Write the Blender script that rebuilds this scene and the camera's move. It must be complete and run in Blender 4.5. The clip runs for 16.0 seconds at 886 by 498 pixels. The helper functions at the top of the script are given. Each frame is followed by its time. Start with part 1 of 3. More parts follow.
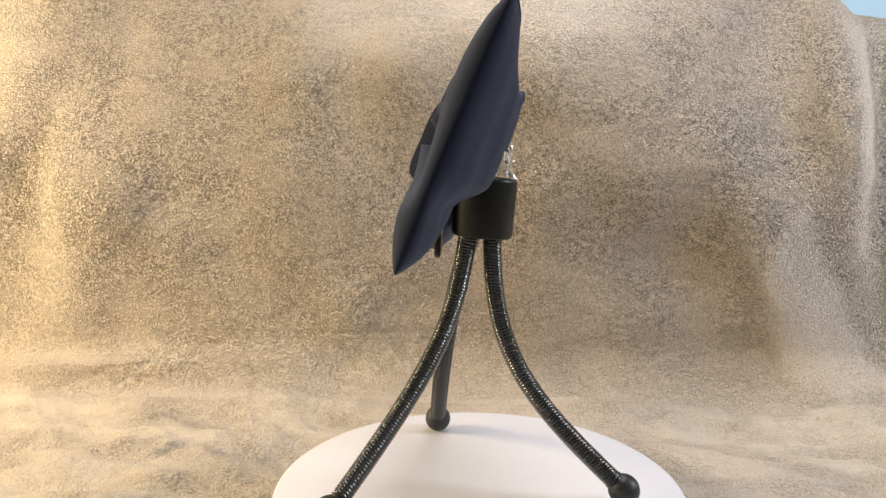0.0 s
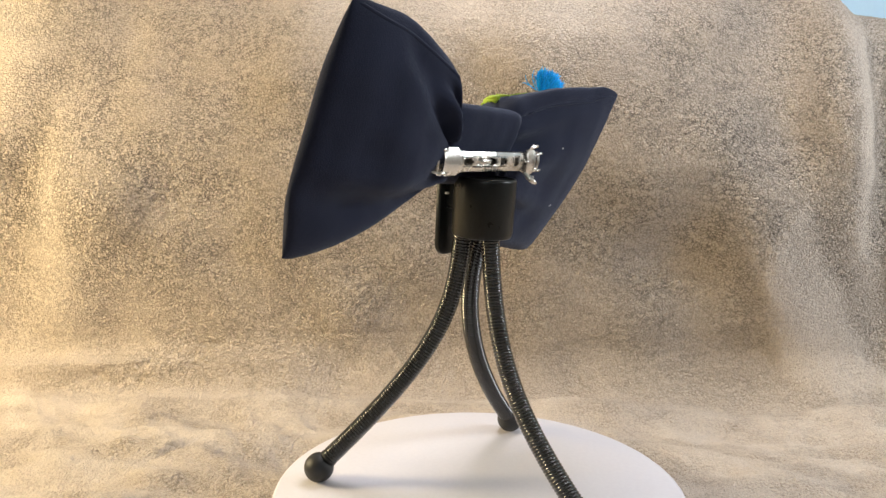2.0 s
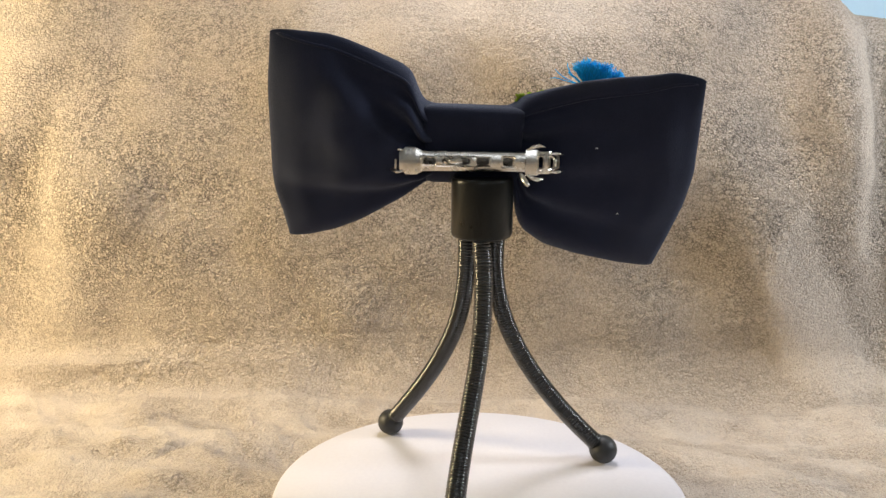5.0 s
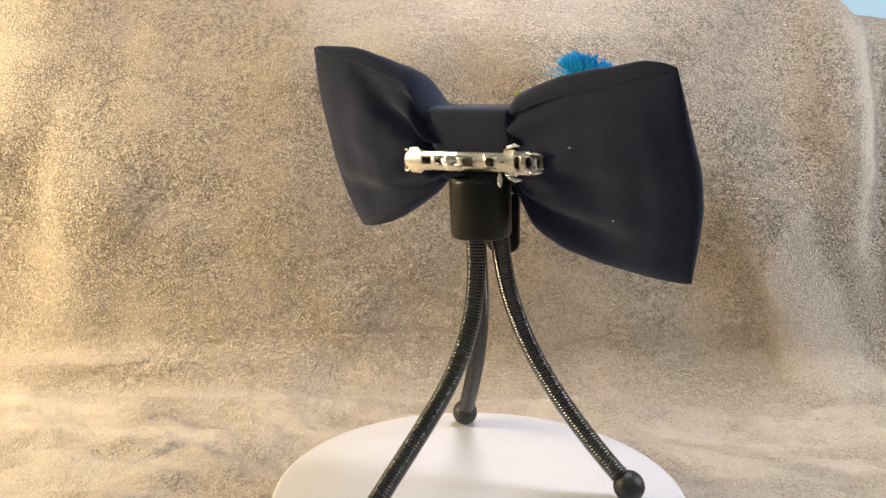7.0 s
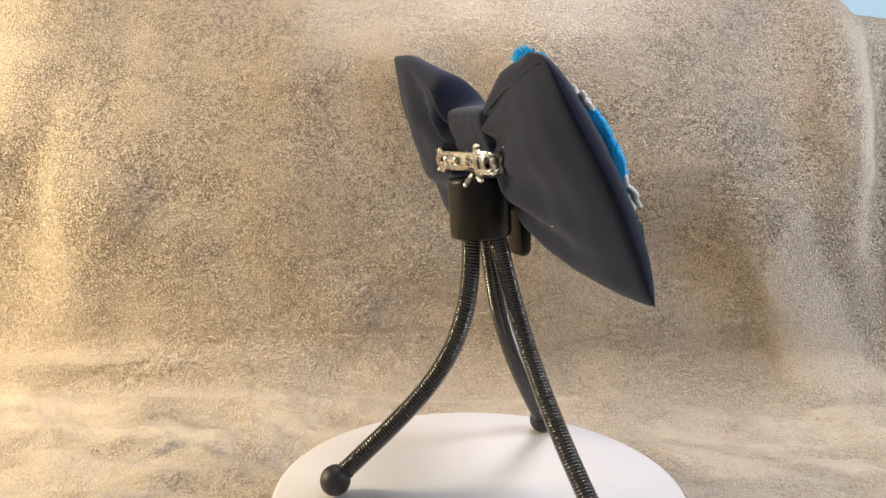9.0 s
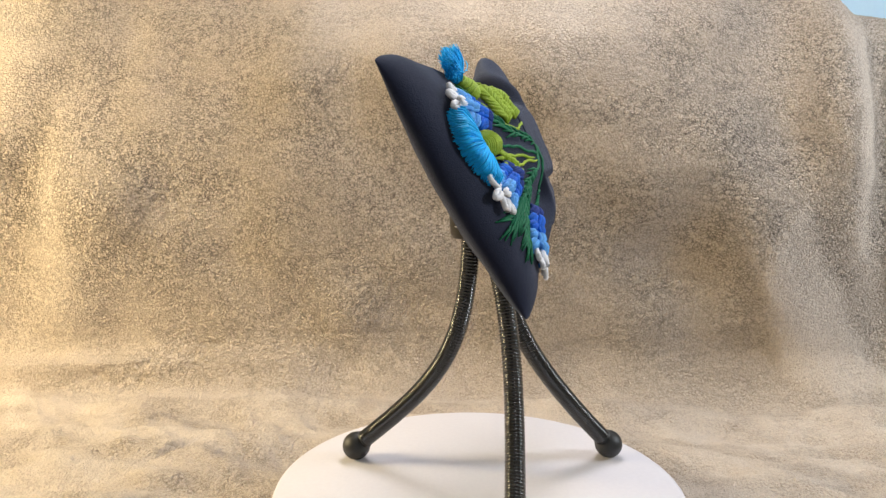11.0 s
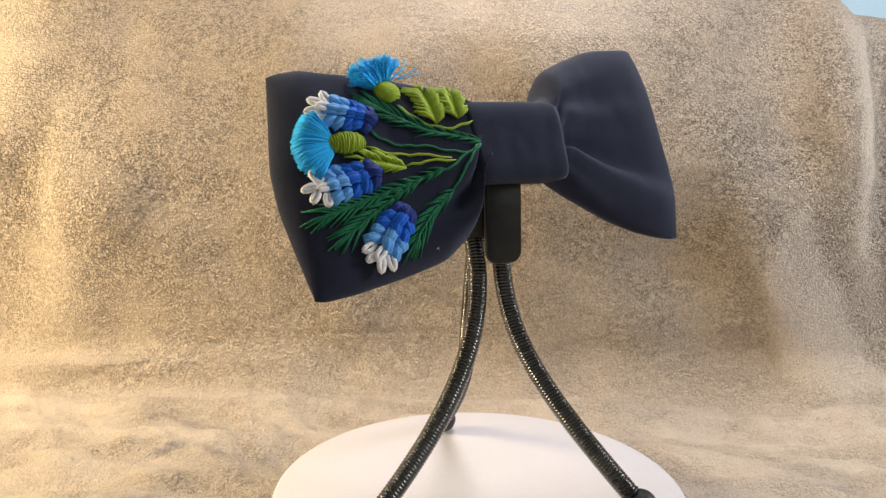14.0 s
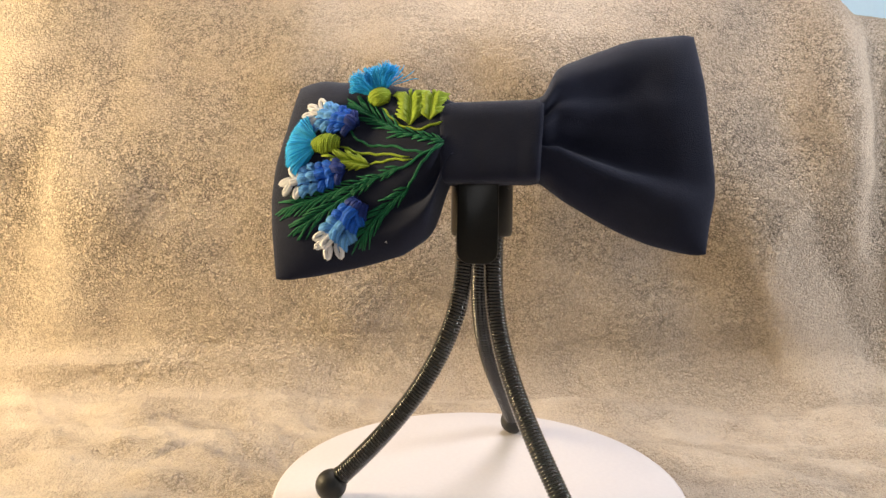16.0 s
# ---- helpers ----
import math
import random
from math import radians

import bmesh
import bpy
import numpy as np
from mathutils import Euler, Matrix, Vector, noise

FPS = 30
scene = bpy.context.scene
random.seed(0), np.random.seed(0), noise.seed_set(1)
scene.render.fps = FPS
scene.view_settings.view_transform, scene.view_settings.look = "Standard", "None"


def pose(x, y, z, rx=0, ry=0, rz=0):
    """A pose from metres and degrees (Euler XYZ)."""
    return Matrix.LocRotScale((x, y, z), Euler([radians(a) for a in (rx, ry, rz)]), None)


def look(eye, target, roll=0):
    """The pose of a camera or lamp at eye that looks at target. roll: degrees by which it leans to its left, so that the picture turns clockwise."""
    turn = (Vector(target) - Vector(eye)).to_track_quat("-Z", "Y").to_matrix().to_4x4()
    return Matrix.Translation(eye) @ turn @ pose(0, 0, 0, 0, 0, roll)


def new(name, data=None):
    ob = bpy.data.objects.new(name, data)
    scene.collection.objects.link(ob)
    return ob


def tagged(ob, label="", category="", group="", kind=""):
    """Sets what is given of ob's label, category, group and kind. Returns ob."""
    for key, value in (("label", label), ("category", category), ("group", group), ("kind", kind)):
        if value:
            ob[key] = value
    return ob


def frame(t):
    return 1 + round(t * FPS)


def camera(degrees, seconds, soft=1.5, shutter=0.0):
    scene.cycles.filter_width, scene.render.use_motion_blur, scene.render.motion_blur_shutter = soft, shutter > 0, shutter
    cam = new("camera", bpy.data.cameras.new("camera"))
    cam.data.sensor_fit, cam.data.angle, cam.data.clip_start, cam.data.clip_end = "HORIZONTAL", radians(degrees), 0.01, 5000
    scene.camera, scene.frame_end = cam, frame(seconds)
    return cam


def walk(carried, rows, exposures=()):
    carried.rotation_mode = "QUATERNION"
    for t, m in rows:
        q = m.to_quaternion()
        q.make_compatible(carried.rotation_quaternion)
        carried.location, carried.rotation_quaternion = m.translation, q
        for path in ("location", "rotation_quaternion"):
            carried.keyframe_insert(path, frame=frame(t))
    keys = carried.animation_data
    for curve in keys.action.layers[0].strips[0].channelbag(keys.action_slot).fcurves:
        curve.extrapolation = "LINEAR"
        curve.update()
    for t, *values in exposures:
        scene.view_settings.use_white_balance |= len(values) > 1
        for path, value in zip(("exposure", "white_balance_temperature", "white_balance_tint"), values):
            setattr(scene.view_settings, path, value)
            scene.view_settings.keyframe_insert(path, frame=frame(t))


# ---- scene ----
# camera: on a small stand, fixed, looking slightly down at the turntable
EYE = Vector((0.0, -0.3031, 0.1471))
AIM = EYE + Vector((-0.05302, 0.98923, -0.13647))
cam = camera(63.26, 16.0, soft=1.45)
walk(cam, [(0.0, look(EYE, AIM, 0.33)), (16.0, look(EYE, AIM, 0.33))],
     exposures=[(0.0, 0.0, 6500, 10), (12.4, 0.0, 6500, 10), (14.0, 0.0, 6850, 12), (16.0, 0.0, 7100, 14)])

# ---- light ----
world = bpy.data.worlds.new("room_air")
scene.world = world
world.use_nodes = True
world.node_tree.nodes["Background"].inputs[0].default_value = (0.9, 0.93, 1.0, 1)
world.node_tree.nodes["Background"].inputs[1].default_value = 0.05


def area_lamp(name, eye, target, size, watts, colour):
    data = bpy.data.lights.new(name, "AREA")
    data.shape, data.size, data.energy, data.color = "DISK", size, watts, colour
    ob = new(name, data)
    ob.matrix_world = look(eye, target)
    return ob


area_lamp("ceiling_lamp", (0.05, 0.19, 0.58), (0.03, 0.17, 0.0), 0.22, 2.3, (0.985, 0.95, 0.955))
area_lamp("warm_lamp", (-0.66, 0.0, 0.26), (-0.34, 0.2, 0.15), 0.2, 7.0, (1.0, 0.81, 0.48))
area_lamp("cool_lamp", (0.62, -0.01, 0.36), (0.33, 0.2, 0.21), 0.2, 3.5, (0.88, 0.94, 1.0))
area_lamp("window_daylight", (0.0, -1.84, 0.55), (0.0, 0.0, 0.10), 0.75, 3.4, (0.90, 0.95, 1.0))


# ---- materials ----
def material(name, base, dark, rough=0.6, metal=0.0, fine=900.0, broad=60.0, bump=0.2, sheen=0.0, coat=0.0, wear=0.08, spec=0.5, island=0.0):
    """A surface with broad and fine variation between two colours, uneven gloss and a fine relief."""
    m = bpy.data.materials.new(name)
    m.use_nodes = True
    nt = m.node_tree
    n, link = nt.nodes, nt.links.new
    b = n["Principled BSDF"]
    co = n.new("ShaderNodeTexCoord")
    big, small = n.new("ShaderNodeTexNoise"), n.new("ShaderNodeTexNoise")
    big.inputs["Scale"].default_value, small.inputs["Scale"].default_value = broad, fine
    big.inputs["Detail"].default_value, small.inputs["Detail"].default_value = 4, 2
    add = n.new("ShaderNodeMath")
    add.operation = "MULTIPLY_ADD"
    add.inputs[1].default_value = 0.5
    half = n.new("ShaderNodeMath")
    half.operation = "MULTIPLY"
    half.inputs[1].default_value = 0.5
    ramp = n.new("ShaderNodeValToRGB")
    ramp.color_ramp.elements[0].position, ramp.color_ramp.elements[1].position = 0.35, 0.65
    ramp.color_ramp.elements[0].color, ramp.color_ramp.elements[1].color = (*dark, 1), (*base, 1)
    for tex in (big, small):
        link(co.outputs["Object"], tex.inputs["Vector"])
    link(big.outputs[0], half.inputs[0])
    link(small.outputs[0], add.inputs[0])
    link(half.outputs[0], add.inputs[2])
    link(add.outputs[0], ramp.inputs[0])
    tone = ramp.outputs[0]
    if island:
        geo, spread, hsv = n.new("ShaderNodeNewGeometry"), n.new("ShaderNodeMapRange"), n.new("ShaderNodeHueSaturation")
        spread.inputs["To Min"].default_value, spread.inputs["To Max"].default_value = 1 - island, 1 + island
        link(geo.outputs["Random Per Island"], spread.inputs["Value"])
        link(spread.outputs[0], hsv.inputs["Value"])
        link(tone, hsv.inputs["Color"])
        tone = hsv.outputs[0]
    link(tone, b.inputs["Base Color"])
    b.inputs["Specular IOR Level"].default_value = spec
    rr = n.new("ShaderNodeMapRange")
    rr.inputs["To Min"].default_value, rr.inputs["To Max"].default_value = max(0.03, rough - wear), min(1, rough + wear)
    link(big.outputs[0], rr.inputs["Value"])
    link(rr.outputs[0], b.inputs["Roughness"])
    b.inputs["Metallic"].default_value = metal
    b.inputs["Sheen Weight"].default_value = sheen
    b.inputs["Sheen Roughness"].default_value = 0.5
    b.inputs["Coat Weight"].default_value = coat
    if bump:
        bp = n.new("ShaderNodeBump")
        bp.inputs["Strength"].default_value, bp.inputs["Distance"].default_value = bump, 0.0006
        link(small.outputs[0], bp.inputs["Height"])
        link(bp.outputs[0], b.inputs["Normal"])
    return m


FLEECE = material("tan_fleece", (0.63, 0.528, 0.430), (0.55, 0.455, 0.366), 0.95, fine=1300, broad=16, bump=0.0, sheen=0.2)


def fleece_relief(m):
    """Parted pile: crisp branching cracks in patches, a fine upright rib elsewhere, both with painted shade, and paler
    on flattened pile and painted lit folds.
    """
    n, link = m.node_tree.nodes, m.node_tree.links.new

    def noise_at(scale, detail, rough, where):
        tex = n.new("ShaderNodeTexNoise")
        tex.inputs["Scale"].default_value, tex.inputs["Detail"].default_value, tex.inputs["Roughness"].default_value = scale, detail, rough
        link(where, tex.inputs["Vector"])
        return tex

    def mapped(value, a, b, c=0.0, d=1.0):
        r = n.new("ShaderNodeMapRange")
        for k, v in enumerate((a, b, c, d)):
            r.inputs[k + 1].default_value = v
        link(value, r.inputs[0])
        return r.outputs[0]

    def calc(op, a, b):
        c = n.new("ShaderNodeMath")
        c.operation = op
        for k, v in enumerate((a, b)):
            if isinstance(v, (int, float)):
                c.inputs[k].default_value = v
            else:
                link(v, c.inputs[k])
        return c.outputs[0]

    def stretched(scale):
        st = n.new("ShaderNodeMapping")
        st.inputs["Scale"].default_value = scale
        link(co.outputs["Object"], st.inputs["Vector"])
        return st.outputs[0]

    def tinted(colour, amount):
        """Lays a colour over the base colour so far; painted shade and light go in here."""
        mix = n.new("ShaderNodeMix")
        mix.data_type = "RGBA"
        mix.inputs[7].default_value = (*colour, 1)
        link(base.links[0].from_socket, mix.inputs[6])
        link(amount, mix.inputs[0])
        link(mix.outputs[2], base)

    co, nap_light = n.new("ShaderNodeTexCoord"), n.new("ShaderNodeAttribute")
    nap_light.attribute_name = "nap_and_lit_folds"
    lit_nap = nap_light.outputs["Fac"]
    b = n["Principled BSDF"]
    base = b.inputs["Base Color"]
    place = stretched((0.9, 1.0, 1.2))
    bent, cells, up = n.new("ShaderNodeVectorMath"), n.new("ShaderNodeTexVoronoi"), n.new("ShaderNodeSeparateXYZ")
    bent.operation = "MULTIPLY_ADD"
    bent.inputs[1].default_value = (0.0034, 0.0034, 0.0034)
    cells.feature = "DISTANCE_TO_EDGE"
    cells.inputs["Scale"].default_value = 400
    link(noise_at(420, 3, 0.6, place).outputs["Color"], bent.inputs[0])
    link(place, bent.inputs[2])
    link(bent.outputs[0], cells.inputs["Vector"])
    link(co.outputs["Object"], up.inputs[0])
    standing = calc("MULTIPLY", calc("SUBTRACT", 1.0, calc("MULTIPLY", lit_nap, 0.8)), mapped(up.outputs[2], -0.03, 0.10, 0.5, 1.0))
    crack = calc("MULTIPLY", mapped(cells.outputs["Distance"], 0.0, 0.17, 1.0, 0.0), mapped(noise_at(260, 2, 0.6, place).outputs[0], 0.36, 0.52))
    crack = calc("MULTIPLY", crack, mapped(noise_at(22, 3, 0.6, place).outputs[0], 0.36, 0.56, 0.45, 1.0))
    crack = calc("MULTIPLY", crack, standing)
    tuft = calc("MULTIPLY", mapped(cells.outputs["Distance"], 0.0, 0.35), standing)
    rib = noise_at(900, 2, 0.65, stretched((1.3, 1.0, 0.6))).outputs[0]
    pit_shade = calc("MULTIPLY", mapped(rib, 0.38, 0.52, 1.0, 0.0), mapped(standing, 0.0, 1.0, 0.4, 1.0))
    # paler tone: flattened pile, plus light on folds painted into the colour
    tinted((0.70, 0.605, 0.51), calc("MULTIPLY", lit_nap, 0.40))
    # painted shade: darker brown in the hollows of the rib relief
    tinted((0.25, 0.19, 0.135), calc("MULTIPLY", pit_shade, 0.68))
    # shade inside the cracks, put into the colour as dark brown
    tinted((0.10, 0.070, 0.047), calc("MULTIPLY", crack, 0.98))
    link(mapped(lit_nap, 0.0, 1.0, 0.15, 0.30), b.inputs["Sheen Weight"])
    bp = n.new("ShaderNodeBump")
    bp.inputs["Strength"].default_value, bp.inputs["Distance"].default_value = 1.0, 0.0015
    link(calc("ADD", calc("MULTIPLY", rib, 1.2), calc("SUBTRACT", calc("MULTIPLY", tuft, 0.8), crack)), bp.inputs["Height"])
    link(bp.outputs[0], b.inputs["Normal"])


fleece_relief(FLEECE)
NAVY = material("navy_cotton", (0.022, 0.026, 0.049), (0.016, 0.019, 0.036), 0.9, fine=2200, broad=70, bump=0.4, sheen=0.15, spec=0.12)
NAVY.node_tree.nodes["Principled BSDF"].inputs["Sheen Tint"].default_value = (0.72, 0.80, 1.0, 1)
WHITE = material("white_plastic", (0.71, 0.69, 0.735), (0.67, 0.65, 0.70), 0.38, fine=500, broad=25, bump=0.02)
BLACK = material("black_plastic", (0.012, 0.013, 0.012), (0.008, 0.008, 0.008), 0.30, fine=1200, broad=90, bump=0.06, spec=0.28)
COIL = material("black_coil", (0.014, 0.014, 0.014), (0.009, 0.009, 0.009), 0.16, fine=1500, broad=200, bump=0.03, coat=0.5)
RUBBER = material("black_rubber", (0.016, 0.016, 0.016), (0.010, 0.010, 0.010), 0.5, fine=1500, broad=150, bump=0.15)
STEEL = material("nickel_steel", (0.86, 0.84, 0.80), (0.78, 0.74, 0.69), 0.26, 1.0, fine=700, broad=150, bump=0.06)
DARKSTEEL = material("worn_steel", (0.35, 0.33, 0.30), (0.22, 0.20, 0.18), 0.28, 1.0, fine=700, broad=200, bump=0.1)
CYAN = material("cyan_thread", (0.014, 0.52, 0.98), (0.008, 0.40, 0.92), 0.6, fine=1800, broad=260, bump=0.4, spec=0.2, island=0.2)
PALEBLUE = material("pale_blue_thread", (0.15, 0.44, 0.88), (0.09, 0.33, 0.78), 0.6, fine=1800, broad=260, bump=0.4, spec=0.2, island=0.2)
MIDBLUE = material("mid_blue_thread", (0.014, 0.16, 0.74), (0.008, 0.10, 0.58), 0.6, fine=1800, broad=260, bump=0.4, spec=0.2, island=0.2)
DARKBLUE = material("dark_blue_thread", (0.018, 0.05, 0.28), (0.012, 0.03, 0.18), 0.6, fine=1800, broad=260, bump=0.4, spec=0.2, island=0.2)
SILVER = material("white_thread", (0.90, 0.90, 0.92), (0.78, 0.78, 0.81), 0.6, fine=1800, broad=260, bump=0.3, spec=0.2, island=0.2)
LIME = material("lime_thread", (0.37, 0.50, 0.055), (0.26, 0.38, 0.03), 0.6, fine=1800, broad=260, bump=0.4, spec=0.2, island=0.2)
GREEN = material("green_thread", (0.014, 0.185, 0.085), (0.008, 0.11, 0.05), 0.6, fine=1800, broad=260, bump=0.4, spec=0.2, island=0.2)
PAINT = material("blue_wall_paint", (0.60, 0.82, 0.98), (0.56, 0.78, 0.96), 0.8, fine=300, broad=6, bump=0.1)
CEILING = material("ceiling_paint", (0.80, 0.79, 0.77), (0.76, 0.75, 0.73), 0.9, fine=300, broad=6, bump=0.1)
WOOD = material("table_wood", (0.30, 0.19, 0.11), (0.20, 0.12, 0.065), 0.5, fine=300, broad=18, bump=0.1)


# ---- mesh helpers ----
def mesh_ob(name, verts, faces, mat, smooth=True):
    me = bpy.data.meshes.new(name)
    me.from_pydata([tuple(map(float, v)) for v in verts], [], [tuple(map(int, f)) for f in faces])
    if smooth:
        me.shade_smooth()
    me.materials.append(mat)
    return new(name, me)


def part(name, geo, mat, parent, label="", smooth=True):
    """One mesh object out of a bmesh or of (verts, faces), under its thing or part."""
    if isinstance(geo, bmesh.types.BMesh):
        me = bpy.data.meshes.new(name)
        geo.to_mesh(me)
        geo.free()
        if smooth:
            me.shade_smooth()
        me.materials.append(mat)
        ob = new(name, me)
    else:
        ob = mesh_ob(name, geo[0], geo[1], mat, smooth)
    ob.parent = parent
    return tagged(ob, label)


def empty(name, label, category, **more):
    return tagged(new(name), label, category, **more)


def grid_faces(rows, cols, wrap=False, start=0):
    span = cols if wrap else cols - 1
    return [(start + i * cols + j, start + i * cols + (j + 1) % cols, start + (i + 1) * cols + (j + 1) % cols, start + (i + 1) * cols + j)
            for i in range(rows - 1) for j in range(span)]


def lathe(profile, turns=48):
    """Closed solid of revolution about z from (radius, height) pairs, lowest first."""
    a = np.linspace(0, 2 * math.pi, turns, endpoint=False)
    verts = [(r * math.cos(t), r * math.sin(t), z) for r, z in profile for t in a]
    faces = grid_faces(len(profile), turns, True)
    faces += [tuple(range(turns))[::-1], tuple((len(profile) - 1) * turns + k for k in range(turns))]
    return verts, faces


def strand(pts, r, sides=6, taper=True, into=None):
    """A round thread along points, with closed, narrowing ends."""
    pts = [Vector(p) for p in pts]
    verts, faces = into if into else ([], [])
    start, n = len(verts), len(pts)
    for i, p in enumerate(pts):
        d = (pts[min(i + 1, n - 1)] - pts[max(i - 1, 0)]).normalized()
        s = d.cross(Vector((0.31, 0.52, 0.79))).normalized()
        w = d.cross(s)
        k = 0.45 if taper and i in (0, n - 1) else 1.0
        for j in range(sides):
            a = 2 * math.pi * j / sides
            verts.append(tuple(p + (s * math.cos(a) + w * math.sin(a)) * r * k))
    faces += grid_faces(n, sides, True, start)
    faces += [tuple(start + j for j in range(sides))[::-1], tuple(start + (n - 1) * sides + j for j in range(sides))]
    return verts, faces


def slab(outline, lo, hi, bevel=0.0008):
    """A plate: an outline in (a, b) raised from lo to hi, edges rounded; gives a bmesh in (a, b, height)."""
    bm = bmesh.new()
    vs = [bm.verts.new((a, b, lo)) for a, b in outline]
    f = bm.faces.new(vs)
    top = bmesh.ops.extrude_face_region(bm, geom=[f])["geom"]
    bmesh.ops.translate(bm, vec=(0, 0, hi - lo), verts=[g for g in top if isinstance(g, bmesh.types.BMVert)])
    bmesh.ops.recalc_face_normals(bm, faces=bm.faces)
    if bevel:
        sharp = [e for e in bm.edges if len(e.link_faces) == 2 and e.calc_face_angle(0) > 0.9]
        bmesh.ops.bevel(bm, geom=sharp, offset=bevel, segments=2, affect="EDGES", profile=0.5)
    return bm


def rounded(w, h, r, n=6):
    pts = []
    for cx, cy, a0 in ((w / 2 - r, h / 2 - r, 0), (-w / 2 + r, h / 2 - r, 90), (-w / 2 + r, -h / 2 + r, 180), (w / 2 - r, -h / 2 + r, 270)):
        pts += [(cx + r * math.cos(radians(a0 + 90 * k / n)), cy + r * math.sin(radians(a0 + 90 * k / n))) for k in range(n + 1)]
    return pts


def lattice_noise(x, y, scale, seed):
    """Smooth noise from 0 to 1 on arrays, from a random lattice of the given cell size."""
    rng = np.random.default_rng(seed)
    tab = rng.random((257, 257))
    gx, gy = x / scale, y / scale
    ix, iy = np.floor(gx).astype(int), np.floor(gy).astype(int)
    fx, fy = gx - ix, gy - iy
    fx, fy = fx * fx * (3 - 2 * fx), fy * fy * (3 - 2 * fy)
    a, b = tab[ix % 257, iy % 257], tab[(ix + 1) % 257, iy % 257]
    c, d = tab[ix % 257, (iy + 1) % 257], tab[(ix + 1) % 257, (iy + 1) % 257]
    return (a * (1 - fx) + b * fx) * (1 - fy) + (c * (1 - fx) + d * fx) * fy


def cell_gap(x, y, size, seed):
    """Distance between the two nearest tuft centres, in cells: 0 on the cracks between tufts."""
    rng = np.random.default_rng(seed)
    jx, jy = rng.random((256, 256)), rng.random((256, 256))
    gx, gy = x / size, y / size
    ix, iy = np.floor(gx).astype(int), np.floor(gy).astype(int)
    one, two = np.full(x.shape, 9.0), np.full(x.shape, 9.0)
    for dx in (-1, 0, 1):
        for dy in (-1, 0, 1):
            cx, cy = ix + dx, iy + dy
            d = np.hypot(cx + jx[cx % 256, cy % 256] - gx, cy + jy[cx % 256, cy % 256] - gy)
            two = np.minimum(two, np.maximum(one, d))
            one = np.minimum(one, d)
    return two - one


# ---- the room ----
def box(name, lo, hi, mat, label, category):
    bm = bmesh.new()
    bmesh.ops.create_cube(bm, size=1)
    for v in bm.verts:
        v.co = [lo[k] + (v.co[k] + 0.5) * (hi[k] - lo[k]) for k in range(3)]
    me = bpy.data.meshes.new(name)
    bm.to_mesh(me)
    bm.free()
    me.materials.append(mat)
    return tagged(new(name, me), label, category, kind="structure")


box("floor", (-1.6, -1.8, -0.84), (1.6, 0.74, -0.78), WOOD, "brown wooden floor under the table", "floor")
box("wall_north", (-1.6, 0.64, -0.78), (1.6, 0.74, 1.5), PAINT, "light blue painted wall behind the blanket", "wall")
for lo, hi in (((-1.6, -1.9, -0.78), (-0.45, -1.8, 1.5)), ((0.45, -1.9, -0.78), (1.6, -1.8, 1.5)),
               ((-0.45, -1.9, -0.78), (0.45, -1.8, 0.1)), ((-0.45, -1.9, 1.0), (0.45, -1.8, 1.5))):
    box("wall_south", lo, hi, CEILING, "plain off-white wall round the daylight window", "wall")
box("wall_west", (-1.7, -1.8, -0.78), (-1.6, 0.74, 1.5), CEILING, "plain off-white side wall", "wall")
box("wall_east", (1.6, -1.8, -0.78), (1.7, 0.74, 1.5), CEILING, "plain off-white side wall", "wall")
box("ceiling", (-1.7, -1.9, 1.5), (1.7, 0.74, 1.6), CEILING, "plain white ceiling above the table", "ceiling")


def table():
    t = empty("table", "brown wooden table under the tan blanket", "table")
    bm = slab(rounded(1.5, 1.2, 0.02), -0.075, -0.045, 0.003)
    part("tabletop", bm, WOOD, t)
    for x in (-0.68, 0.68):
        for y in (-0.53, 0.53):
            bm = slab([(x + a, y + b) for a, b in rounded(0.05, 0.05, 0.006)], -0.78, -0.0755, 0)
            part("leg", bm, WOOD, t)
    bm = slab(rounded(0.60, 0.12, 0.03), -0.0445, 0.20, 0.004)
    for v in bm.verts:
        v.co.y += 0.385
    b = part("backing_box", bm, WOOD, None)
    tagged(b, "plain box hidden beneath the draped blanket", "box")


table()


# ---- the blanket ----
WALL_Y, FLOOR_Z = 0.225, -0.030


def fold(x, w, x0, w0, sx, sw, lean=0.0):
    dx = x - x0 - lean * (w - w0)
    return np.exp(-(dx / sx) ** 2 - ((w - w0) / sw) ** 2)


def lit_nap_strip(x, w, line, soft=0.012):
    """1 inside a strip given by (w, left x, right x) rows from below, fading over its soft edge."""
    ws, left, right = zip(*line)
    edge = 0.010 * (lattice_noise(x + 8, w + 8, 0.018, 21) - 0.5) + 0.005 * (lattice_noise(x + 8, w + 8, 0.005, 22) - 0.5)
    inner = np.minimum(x - np.interp(w, ws, left), np.interp(w, ws, right) - x)
    inner = np.minimum(inner, np.minimum(w - ws[0], ws[-1] - w) * 0.8) + edge
    k = np.clip(inner / soft + 0.4, 0, 1)
    return k * k * (3 - 2 * k)


